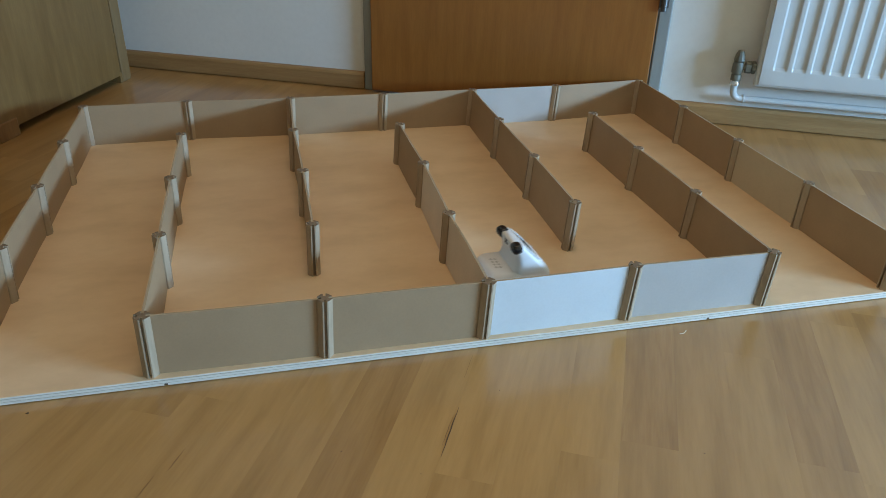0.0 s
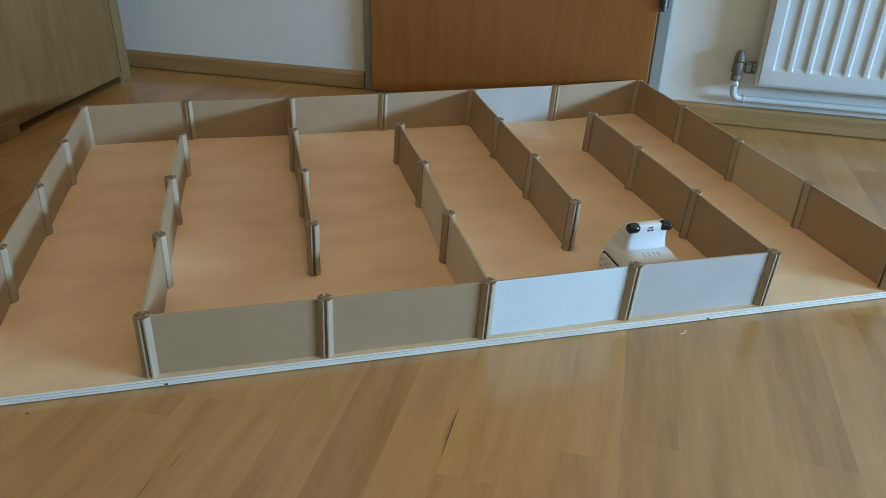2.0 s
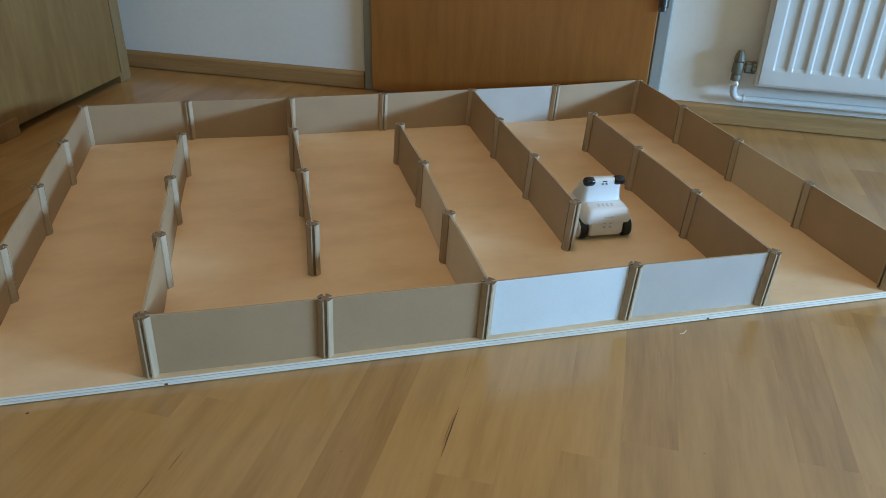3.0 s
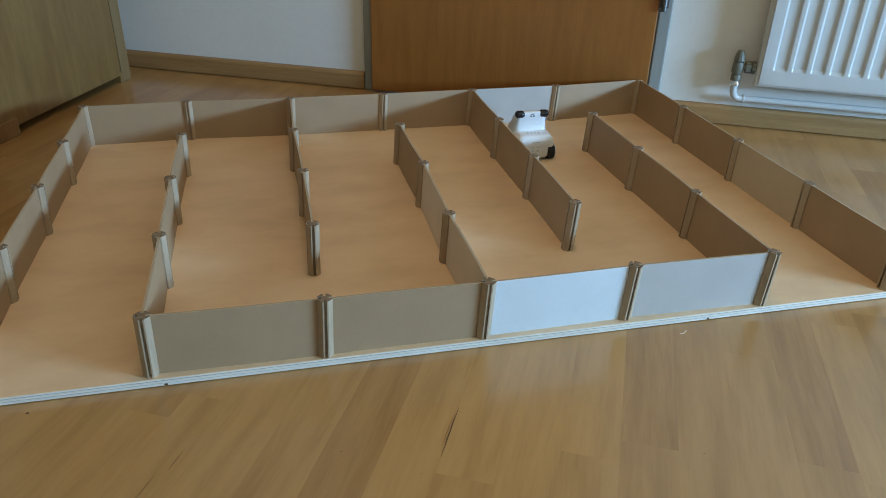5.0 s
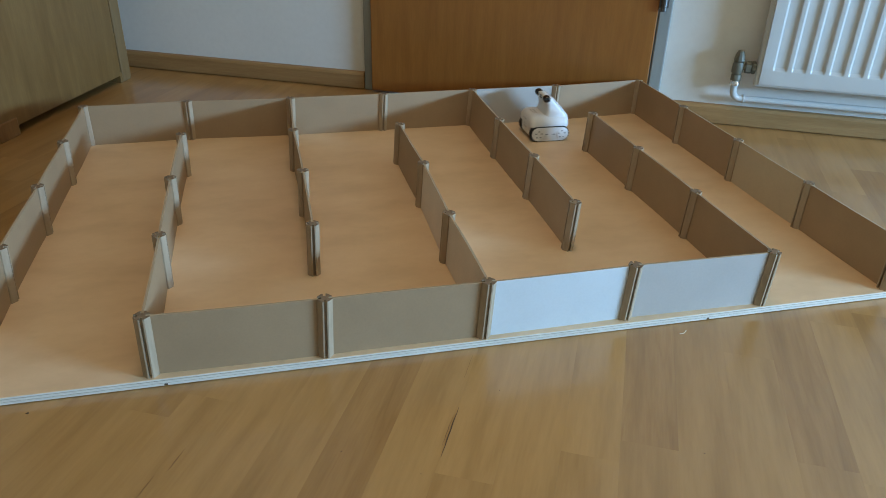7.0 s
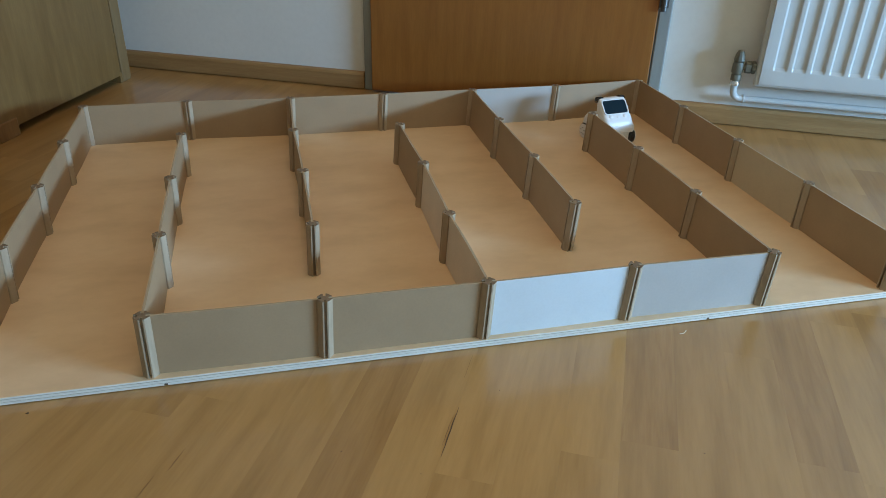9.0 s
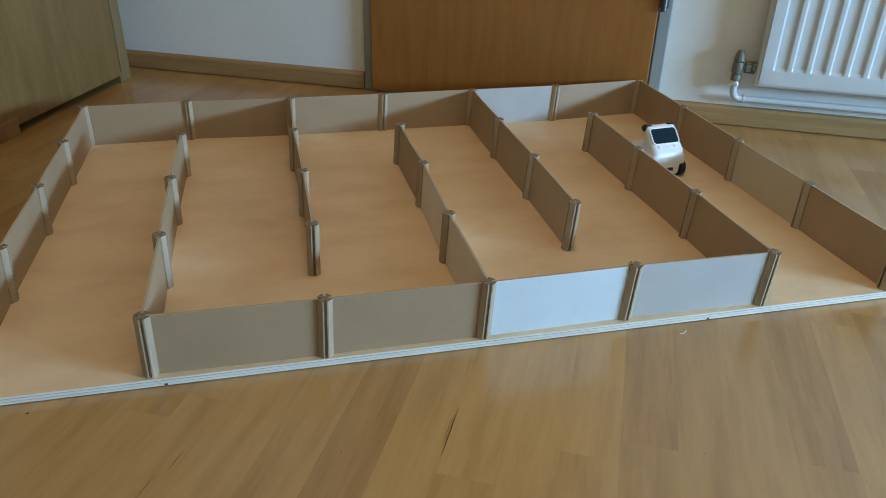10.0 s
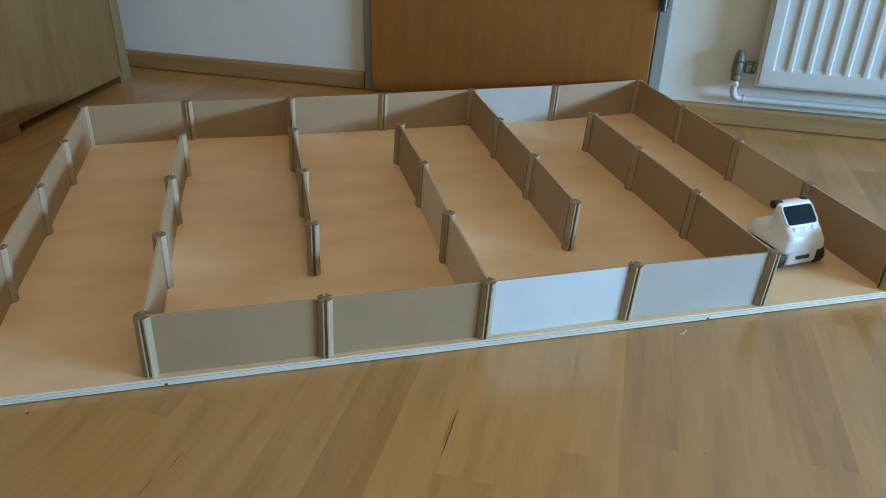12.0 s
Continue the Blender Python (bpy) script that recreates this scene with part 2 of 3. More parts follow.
def room():
    bm = box_bm(ROOM_S0 - T, DOOR_S0, 0, T, -0.03, ROOM_H)
    box_bm(DOOR_S1, ROOM_S1 + T, 0, T, -0.03, ROOM_H, bm=bm)
    box_bm(DOOR_S0, DOOR_S1, 0, T, DOOR_H, ROOM_H, bm=bm)
    tagged(part("wall_north", bm, WALL_PAINT, m=W), "white painted plaster wall with a door opening", "wall", kind="structure")
    tagged(part("wall_west", box_bm(ROOM_S0 - T, ROOM_S0, -ROOM_Q, 0, -0.03, ROOM_H), WEST_PAINT, m=W), "unseen wall behind the cabinet, toned dark to bounce less light", "wall", kind="structure")
    tagged(part("wall_south", box_bm(ROOM_S0 - T, ROOM_S1 + T, -ROOM_Q - T, -ROOM_Q, -0.03, ROOM_H), CREAM_PAINT, m=W), "cream painted plaster wall closing the room", "wall", kind="structure")
    q0, q1, z0, z1 = WIN
    bm = box_bm(ROOM_S1, ROOM_S1 + T, -ROOM_Q, -q1, -0.03, ROOM_H)
    box_bm(ROOM_S1, ROOM_S1 + T, -q0, 0, -0.03, ROOM_H, bm=bm)
    box_bm(ROOM_S1, ROOM_S1 + T, -q1, -q0, -0.03, z0, bm=bm)
    box_bm(ROOM_S1, ROOM_S1 + T, -q1, -q0, z1, ROOM_H, bm=bm)
    tagged(part("wall_east", bm, CREAM_PAINT, m=W), "cream painted plaster wall with the window opening", "wall", kind="structure")
    # hole added in the unseen ceiling for the fill lamp
    a0, a1, c0, c1 = FILL_OPENING
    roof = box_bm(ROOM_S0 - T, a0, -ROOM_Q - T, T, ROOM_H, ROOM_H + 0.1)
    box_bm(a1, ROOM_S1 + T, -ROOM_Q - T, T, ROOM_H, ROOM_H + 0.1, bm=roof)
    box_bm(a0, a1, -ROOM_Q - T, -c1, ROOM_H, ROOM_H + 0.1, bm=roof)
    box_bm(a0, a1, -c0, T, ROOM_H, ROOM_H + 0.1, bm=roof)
    tagged(part("ceiling", roof, CEILING_WOOD, m=W), "unseen pine-toned ceiling with an opening for the added fill lamp", "ceiling", kind="structure")
    base = tagged(part("floor", box_bm(ROOM_S0 - T, ROOM_S1 + T, -ROOM_Q - T, T, -0.05, -0.0128), JOINT, m=W), "varnished beech strip parquet floor with a few dark cracks", "floor", kind="structure")
    # skirting: a flat board with a rounded top edge
    prof = [(0, 0.0), (-0.008, 0.0), (-0.008, 0.0028), (-0.014, 0.0028), (-0.014, 0.040), (-0.011, 0.0465), (-0.005, 0.0485), (0, 0.0485)]
    for s0, s1 in ((ROOM_S0, DOOR_S0 - 0.001), (DOOR_S1 + 0.03, ROOM_S1)):
        tagged(part("baseboard", prism_bm([(a - 0.0005, b) for a, b in prof], s0, s1, "x"), BASEBOARD, m=W), "narrow beech skirting board along the white wall", "baseboard", kind="structure")
    return base


FLOOR = room()


# ---- door ----
def door():
    d = thing("door_1", "closed beech veneered door in a grey steel frame", "door", W @ pose(DOOR_S0, 0, 0), kind="structure")
    w = DOOR_S1 - DOOR_S0
    part("frame", box_bm(0.0, 0.024, -0.012, T, 0, DOOR_H, 0.003), FRAME_PAINT, d, "grey painted steel door frame")
    part("frame", box_bm(w - 0.030, w, -0.012, T, 0, DOOR_H, 0.003), FRAME_PAINT, d, "grey painted steel door frame")
    part("frame", box_bm(0.0245, w - 0.0305, -0.012, T, DOOR_H - 0.035, DOOR_H, 0.003), FRAME_PAINT, d, "grey painted steel door frame")
    part("leaf", box_bm(0.027, w - 0.033, -0.030, 0.010, 0.006, DOOR_H - 0.038, 0.0025), DOOR_WOOD, d, "orange-brown beech door leaf")
    h = part("hinge", lathe_bm([(0.0, 0.0), (0.007, 0.001), (0.0075, 0.012), (0.006, 0.013), (0.0075, 0.014), (0.0075, 0.062), (0.005, 0.066)], 14), STEEL, d, "dark steel door hinge", pose(w - 0.022, -0.038, 0.268), True)
    part("hinge_plate", box_bm(-0.011, 0.011, 0.004, 0.010, 0.008, 0.06, 0.001), STEEL, h)


door()


# ---- radiator with its valve and pipe ----
def radiator():
    s0, s1, z0, z1, q = 1.017, 1.986, 0.1150, 0.70, 0.060
    r = thing("radiator", "white enamelled panel radiator with vertical flutes", "radiator", W @ pose(s0, -q, 0))
    w = s1 - s0
    bm = box_bm(0, w, 0.0, 0.016, z0, z1, 0.005, 3)
    part("panel", bm, ENAMEL, r)
    # pressed front: flat border, then wide channels with slanted sides and ends
    bm = bmesh.new()
    pitch, x = 0.0409, 0.0340
    za, zb = z0 + 0.0415, z1 - 0.034
    cols = [(0.0095, 0)]
    while x + pitch < w - 0.01:
        cols += [(x, 0), (x + 0.0042, 1), (x + 0.0272, 1), (x + 0.0314, 0)]
        x += pitch
    cols += [(w - 0.0095, 0)]
    rows = [(z0 + 0.008, 0), (za, 0), (za + 0.008, 1), (zb - 0.008, 1), (zb, 0), (z1 - 0.006, 0)]
    g = [[bm.verts.new((cx, -0.006 + (0.005 if ci and ri else 0.0), cz)) for cx, ci in cols] for cz, ri in rows]
    for a, b in zip(g, g[1:]):
        for i in range(len(cols) - 1):
            bm.faces.new((a[i], a[i + 1], b[i + 1], b[i]))
    rim = [e for e in bm.edges if e.is_boundary]
    ext = bmesh.ops.extrude_edge_only(bm, edges=rim)["geom"]
    for v in ext:
        if isinstance(v, bmesh.types.BMVert):
            v.co.y = 0.001
    bmesh.ops.bevel(bm, geom=[e for e in bm.edges if len(e.link_faces) == 2 and e.calc_face_angle(0) > 0.3], offset=0.0009, segments=2, profile=0.5, affect="EDGES")
    part("fluted_front", bm, ENAMEL, r, smooth=True)
    part("side_cover", box_bm(0.004, 0.010, 0.017, 0.045, z0 + 0.02, z1 - 0.02, 0.002), ENAMEL, r)
    for bx in (0.15, w - 0.15):
        part("bracket", box_bm(bx - 0.015, bx + 0.015, 0.0165, q - 0.001, z0 + 0.05, z1 - 0.05, 0.002), ENAMEL, r)

    v = thing("radiator_valve", "dull grey-brown metal radiator valve with a capped top", "valve", W @ pose(0.9765, -0.042, -0.0055) @ Matrix.Diagonal((1.08, 1.08, 1, 1)))
    part("valve_body", lathe_bm([(0.0, 0.128), (0.011, 0.128), (0.0115, 0.140), (0.0095, 0.143), (0.0125, 0.148), (0.0125, 0.166), (0.0105, 0.172)], 16), BRASS, v, smooth=True)
    part("cap", lathe_bm([(0.0095, 0.1722), (0.0122, 0.1755), (0.0100, 0.188), (0.0065, 0.198), (0.0025, 0.1995)], 10), BRASS, v, "faceted dark valve cap")
    part("union_nut", prism_bm([(0.0135 * math.cos(radians(60 * i + 30)), 0.161 + 0.0150 * math.sin(radians(60 * i + 30))) for i in range(6)], 0.0145, 0.0275, "x", 0.0015), BRASS, v, "hexagonal union nut")
    part("stub", prism_bm([(0.0075 * math.cos(radians(30 * i)), 0.161 + 0.0075 * math.sin(radians(30 * i))) for i in range(12)], 0.008, 0.046, "x"), BRASS, v)
    part("flange", prism_bm([(0.015 * math.cos(radians(60 * i + 10)), 0.161 + 0.015 * math.sin(radians(60 * i + 10))) for i in range(6)], 0.028, 0.0365, "x", 0.0015), BRASS, v)
    part("chrome_ring", lathe_bm([(0.0, 0.117), (0.0108, 0.117), (0.0112, 0.1205), (0.0100, 0.1275), (0.0, 0.1275)], 16), CHROME, v, "bright chrome compression ring", smooth=True)

    pts = [Vector((0, 0, 0.112)), Vector((0, 0, 0.104))]
    for i in range(0, 91, 15):
        a = radians(i)
        pts.append(Vector((0.022 - 0.022 * math.cos(a), 0.012 * math.sin(a / 2), 0.098 - 0.022 * math.sin(a))))
    pts += [Vector((0.05, 0.012, 0.076)), Vector((0.5, 0.012, 0.076)), Vector((1.2, 0.012, 0.076))]
    p = thing("heating_pipe", "white painted heating pipe bending along the wall", "pipe", W @ pose(0.9765, -0.042, 0.0))
    part("pipe", tube_bm(pts, 0.0078, 14), ENAMEL, p, smooth=True)
    part("coupling", prism_bm([(0.011 + 0.0105 * math.cos(radians(24 * i)), 0.076 + 0.0105 * math.sin(radians(24 * i))) for i in range(15)], 0.026, 0.030, "x", 0.001), ENAMEL, p)


radiator()


# ---- cabinet ----
def cabinet():
    m = Matrix.Translation((0.012, 1.432, 0)) @ pose(0, 0, 0, 0, 0, 67.0)
    c = thing("cabinet", "beech cabinet with a smooth door standing on low feet", "cabinet", m)
    ln, dp, h = 0.545, 0.36, 1.1
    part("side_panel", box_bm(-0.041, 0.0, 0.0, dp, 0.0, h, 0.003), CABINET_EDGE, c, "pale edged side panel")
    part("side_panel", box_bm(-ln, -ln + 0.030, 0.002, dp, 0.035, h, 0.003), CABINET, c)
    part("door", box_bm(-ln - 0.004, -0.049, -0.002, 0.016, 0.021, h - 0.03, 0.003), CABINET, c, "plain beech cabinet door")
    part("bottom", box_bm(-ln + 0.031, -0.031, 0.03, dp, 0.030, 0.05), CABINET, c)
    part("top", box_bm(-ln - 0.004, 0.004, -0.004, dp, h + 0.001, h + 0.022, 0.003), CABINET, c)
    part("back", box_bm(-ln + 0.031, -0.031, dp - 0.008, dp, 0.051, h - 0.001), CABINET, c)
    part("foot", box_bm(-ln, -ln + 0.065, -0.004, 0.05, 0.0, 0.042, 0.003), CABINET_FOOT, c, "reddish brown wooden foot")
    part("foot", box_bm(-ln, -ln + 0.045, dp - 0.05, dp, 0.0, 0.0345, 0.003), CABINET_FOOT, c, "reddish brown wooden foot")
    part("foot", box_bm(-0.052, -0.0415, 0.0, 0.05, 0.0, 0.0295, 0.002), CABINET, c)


cabinet()


# ---- maze ----
MAZE = thing("maze", "maze of thin hardboard walls slotted into posts on a plywood board", "maze")


def maze_board():
    e = 0.055 * L
    # lowest layer is dark and set in to draw the contact shadow line
    b = part("base_board", box_bm(-e + 0.003, 6 * L + e - 0.003, -e + 0.003, 4 * L + e - 0.003, 0.0002, BOARD * 0.099), PLY_DARK, MAZE, "dark inset lowest layer of the board, drawn as its contact shadow")
    n, cut = 5, (0.10, 0.37, 0.43, 0.69, 0.75, 1.0)
    for i in range(n):
        z0, z1 = BOARD * cut[i], BOARD * cut[i + 1]
        g = 0.0 if i % 2 == 0 else 0.0006
        mat = PLY_TOP if i == n - 1 else (PLY_PALE if i % 2 == 0 else PLY_DARK)
        bm = box_bm(-e + g, 6 * L + e - g, -e + g, 4 * L + e - g, z0, z1 - 0.00005, 0.0004 if i == n - 1 else 0.0, 1)
        ob = part("ply_layer", bm, [mat, PLY_PALE], b, "pale birch top veneer" if i == n - 1 else "")
        if i == n - 1:
            for f in ob.data.polygons:
                f.material_index = 0 if f.normal.z > 0.5 else 1


maze_board()

POST_H, PANEL_H, PANEL_T = 0.407 * L, 0.404 * L, 0.0032
# small shifts of the hand-set posts, in thousandths of a cell
SHIFT = {(0, 0): (1, 0), (0, 1): (-14, 11), (0, 2): (-2, 6), (0, 3): (-2, -10), (0, 4): (-3, -8), (1, 0): (-20, 5), (1, 1): (-20, 7), (1, 2): (-27, 1), (1, 3): (-16, 15), (1, 4): (-24, 15), (2, 0): (-8, -6), (2, 1): (0, -13), (2, 2): (-1, -28), (2, 3): (-22, -28), (2, 4): (4, -40), (3, 0): (-10, -6), (3, 1): (-22, -17), (3, 2): (-5, -29), (3, 3): (-24, -26), (3, 4): (-21, -40), (4, 0): (-19, 12), (4, 1): (-38, -5), (4, 2): (-29, -34), (4, 3): (-38, -42), (4, 4): (-34, -33), (5, 0): (-8, -4), (5, 1): (-13, 8), (5, 2): (-27, -17), (5, 3): (-37, -21), (5, 4): (-52, -27), (6, 0): (23, -4), (6, 1): (23, -4), (6, 2): (25, 15), (6, 3): (27, 33), (6, 4): (24, 59)}


def post_bm():
    a, c, s, d = 0.0097, 0.0060, 0.0018, 0.0049
    quarter = [(a, s), (a, a - c), (a - c, a), (s, a)]
    prof = []
    for k in range(4):
        cs, sn = (1, 0, -1, 0)[k], (0, 1, 0, -1)[k]
        prof += [(x * cs - y * sn, x * sn + y * cs) for x, y in [(a - d, -s), (a - d, s)] + quarter]
    return prism_bm(prof, 0, POST_H, "z")


def post_spot(u, v):
    du, dv = SHIFT.get((u, v), (0, 0))
    return Vector(((u + du / 1000) * L, (v + dv / 1000) * L, BOARD))


TWIST = {(0, 0): 26, (0, 1): 22, (0, 2): 20, (0, 3): 10}     # the outer row leans more towards its open end


def lean(u, v):
    """Degrees by which a post leans over."""
    return math.degrees(math.atan((TWIST.get((u, v), 0) / 1000 + (0, 0.0075, 0.013, 0.02, 0.026, 0.024, 0.006)[u]) / 0.407))


def maze_posts():
    first = None
    for u, v in [(u, v) for u in range(7) for v in range(5)]:
        at = Matrix.Translation(post_spot(u, v)) @ pose(0, 0, 0, 0, lean(u, v), 0)
        if first is None:
            first = part("post", post_bm(), [POST, POST_END], MAZE, "slotted fibreboard post with four grooves", at)
            for f in first.data.polygons:
                f.material_index = 1 if f.normal.z > 0.5 else 0
        else:
            ob = new("post", first.data)
            ob.parent, ob.matrix_basis = MAZE, at


maze_posts()

RUNS = [((0, 0), (0, 4)), ((6, 0), (6, 4)), ((0, 4), (6, 4)), ((1, 0), (5, 0)), ((1, 0), (1, 3)), ((2, 1), (2, 4)), ((3, 0), (3, 3)), ((4, 1), (4, 4)), ((5, 0), (5, 3))]


def maze_panels():
    rng = random.Random(5)
    for (u0, v0), (u1, v1) in RUNS:
        n = max(u1 - u0, v1 - v0)
        for i in range(n):
            a = (u0 + (u1 > u0) * i, v0 + (v1 > v0) * i)
            b = (a[0] + (u1 > u0), a[1] + (v1 > v0))
            pa, pb = post_spot(*a), post_spot(*b)
            d = pb - pa
            ang = math.degrees(math.atan2(d.y, d.x))
            ln = d.length - 2 * 0.0052
            bow = rng.uniform(-0.0012, 0.0012)
            k = 8
            prof = [(-ln / 2 + ln * j / k, -PANEL_T / 2 + bow * math.sin(math.pi * j / k)) for j in range(k + 1)]
            prof += [(x, y + PANEL_T) for x, y in prof[::-1]]
            mat, lab = PANEL, ""
            if (a, b) == ((3, 0), (4, 0)):
                mat, lab = PANEL_WHITE, "white-faced hardboard panel"
            elif (a, b) in (((4, 0), (5, 0)), ((4, 4), (5, 4))):
                mat, lab = PANEL_GREY, "pale grey-faced hardboard panel"
            elif (a, b) in (((3, 0), (3, 1)), ((3, 1), (3, 2))):
                mat, lab = PANEL_CREAM, "off-white faced hardboard panel"
            elif (a, b) == ((6, 1), (6, 2)):
                mat, lab = PANEL_PALE, "pale hardboard panel"
            mid = (pa + pb) / 2
            ob = part("wall_panel", prism_bm(prof, 0, PANEL_H - rng.uniform(0, 0.0008)), [mat, PANEL_EDGE], MAZE, lab, m=Matrix.Translation(mid) @ pose(0, 0, 0, 0, 0, ang) @ pose(0, 0, 0, (lean(*a) + lean(*b)) / 2 if v1 > v0 else 0, 0, 0))
            for f in ob.data.polygons:
                f.material_index = 1 if abs(f.normal.z) > 0.5 else 0


maze_panels()


# ---- robot ----
def robot():
    r = thing("toy_robot", "small white tracked toy robot with black ears and a dark screen", "robot")
    body = part("body", loft_bm([(0.0305, 0.0446, -0.049, 0.049, 0.012), (0.0345, 0.0462, -0.0505, 0.0505, 0.013), (0.044, 0.0440, -0.0505, 0.0505, 0.013), (0.051, 0.0405, -0.0485, 0.0495, 0.013),
                                 (0.0552, 0.0370, -0.0450, 0.047, 0.012), (0.0570, 0.0325, -0.0400, 0.044, 0.011)]), SHELL, r, "glossy white plastic shell", smooth=True)
    part("belly", loft_bm([(0.006, 0.030, -0.044, 0.044, 0.006), (0.010, 0.0325, -0.0475, 0.0475, 0.008), (0.0303, 0.0325, -0.0490, 0.0490, 0.008)]), SHELL, r, smooth=True)
    for sx in (-1, 1):
        side = sorted((sx * 0.0335, sx * 0.0478))
        tr = part("track", prism_bm(stadium(0.098, 0.0340), side[0], side[1], "x", 0.0015), RUBBER, r, "black rubber track", smooth=True)
        bm = bmesh.new()
        for i in range(44):     # tread bars round the loop
            ln, rad = 0.098 - 0.0340, 0.0170
            per = 2 * ln + 2 * math.pi * rad
            t = per * i / 44
            if t < ln:
                y, z, a = -ln / 2 + t, 0.0, 0
            elif t < ln + math.pi * rad:
                q = (t - ln) / rad
                y, z, a = ln / 2 + rad * math.sin(q), rad - rad * math.cos(q), q
            elif t < 2 * ln + math.pi * rad:
                y, z, a = ln / 2 - (t - ln - math.pi * rad), 2 * rad, math.pi
            else:
                q = (t - 2 * ln - math.pi * rad) / rad
                y, z, a = -ln / 2 - rad * math.sin(q), rad + rad * math.cos(q), math.pi + q
            box_bm(side[0] + 0.001, side[1] - 0.001, -0.0013, 0.0013, -0.0007, 0.0002, bm=bm, m=Matrix.Translation((0, y, z)) @ Matrix.Rotation(a, 4, "X"))
        part("tread", bm, RUBBER, tr)
        cov = sorted((sx * 0.0479, sx * 0.0505))
        cv = part("track_cover", prism_bm([(y, z + 0.0012) for y, z in stadium(0.0945, 0.0312)], cov[0], cov[1], "x", 0.0011), SHELL, r, "white oval track cover with printed wheels", smooth=True)
        for wy in (-0.0295, 0.0295):
            hub = sorted((sx * 0.0505, sx * 0.0517))
            hb = part("hub", prism_bm([(wy + 0.0135 * math.cos(radians(18 * i)), 0.0168 + 0.0135 * math.sin(radians(18 * i))) for i in range(20)], hub[0], hub[1], "x", 0.0008), SHELL, cv)
        bm = bmesh.new()
        mk = sorted((sx * 0.0504, sx * 0.0509))
        for my in (-0.009, 0.009):
            box_bm(mk[0], mk[1], my - 0.0035, my + 0.0035, 0.0160, 0.0177, bm=bm)
        mk = sorted((sx * 0.0516, sx * 0.0521))
        for wy in (-0.0295, 0.0295):
            for k in range(5):
                a = radians(72 * k + 18)
                cy, cz = wy + 0.0078 * math.cos(a), 0.0168 + 0.0078 * math.sin(a)
                box_bm(mk[0], mk[1], cy - 0.0020, cy + 0.0020, cz - 0.0012, cz + 0.0012, bm=bm)
        part("print", bm, MARK, cv, "grey printed marks")

    head = part("head", loft_bm([(0.048, 0.0388, -0.014, 0.0462, 0.012), (0.0550, 0.0368, -0.0120, 0.0448, 0.012), (0.061, 0.0362, -0.0090, 0.0405, 0.011), (0.070, 0.0352, -0.0075, 0.0300, 0.010), (0.080, 0.0345, -0.0085, 0.0200, 0.010),
                                 (0.088, 0.0343, -0.0115, 0.0120, 0.009), (0.094, 0.0338, -0.0130, 0.0060, 0.007), (0.0975, 0.0322, -0.0125, 0.0022, 0.005), (0.099, 0.0295, -0.0105, -0.0010, 0.004)]), SHELL, r, "white head leaning back with a screen", smooth=True)
    # the sloping face: x across, y up the slope, z out of it
    slope = Matrix(((-1, 0, 0, 0), (0, -0.7071, 0.7071, 0.0386), (0, 0.7071, 0.7071, 0.0614), (0, 0, 0, 1)))
    bez = part("screen", prism_bm([(x, y + 0.0308) for x, y in round_rect(0.0292, -0.0168, 0.0168, 0.006)], -0.003, 0.0003, "z", 0.0003), SCREEN, head, "dark glossy display glass", slope, True)
    part("bezel", ring_bm([(x, y + 0.0308) for x, y in round_rect(0.0316, -0.0190, 0.0190, 0.0075)], [(x, y + 0.0308) for x, y in round_rect(0.0290, -0.0166, 0.0166, 0.0058)], -0.003, 0.0016), SHELL, head, "raised white rim round the screen", slope, True)
    for bx in (-0.018, 0.018):
        part("button", lathe_bm([(0.0052, -0.001), (0.0050, 0.0010), (0.0042, 0.0017), (0.0015, 0.0019)], 16), SHELL, head, m=slope @ pose(bx, 0.0070, 0), smooth=True)
    part("dial", lathe_bm([(0.0036, -0.001), (0.0036, 0.0007), (0.0030, 0.0010)], 14), SHELL, head, m=slope @ pose(0, 0.0050, 0), smooth=True)
    for sx in (-1, 1):
        part("ear", box_bm(-0.0108, 0.0108, -0.0082, 0.0082, -0.0074, 0.0074, 0.0068, 5), EAR, head, "glossy black ear", pose(sx * 0.0268, -0.0080, 0.0938, 12, 0, -sx * 6), True)
    part("usb_port", box_bm(-0.0038, 0.0038, -0.0138, -0.0100, 0.0935, 0.0955, 0.0003), SLOT, head)
    for bx in (-0.0032, 0.0032):
        part("socket", box_bm(bx - 0.0016, bx + 0.0016, -0.0134, -0.0080, 0.0885, 0.0912, 0.0003), SLOT, head)
    # vents on the back deck and sockets in the rear face
    for i in range(4):
        for j in range(2):
            part("vent", box_bm(-0.0022, 0.0022, -0.0018, 0.0018, -0.0006, 0.0004, 0.0002, 1), SHELL_GREY, body, "grey vent slot", pose(-0.0120 + 0.008 * i - 0.001 * j, -0.024 - 0.0062 * j, 0.0570, 0, 0, 20))
    part("rear_mark", box_bm(-0.009, 0.009, -0.0512, -0.0503, 0.0420, 0.0438, 0.0002, 1), SHELL_GREY, body)
    for bx in (-0.0055, 0.0055):
        for bz in (0.0235, 0.0315):
            part("rear_socket", box_bm(bx - 0.0026, bx + 0.0026, -0.0496, -0.0480, bz - 0.0018, bz + 0.0018, 0.0003), SHELL_GREY, body)
    part("front_sensor", box_bm(-0.014, 0.014, 0.0470, 0.0500, 0.0170, 0.0240, 0.001), SLOT, body, "dark sensor slot")
    # the running gear is a little slimmer and shorter than its drawing
    slim = Matrix.Diagonal((0.965, 0.925, 1, 1))
    for ob in r.children_recursive:
        if ob != head and ob.parent != head and not ob.name.startswith("vent"):
            ob.data.transform(slim)
    return r


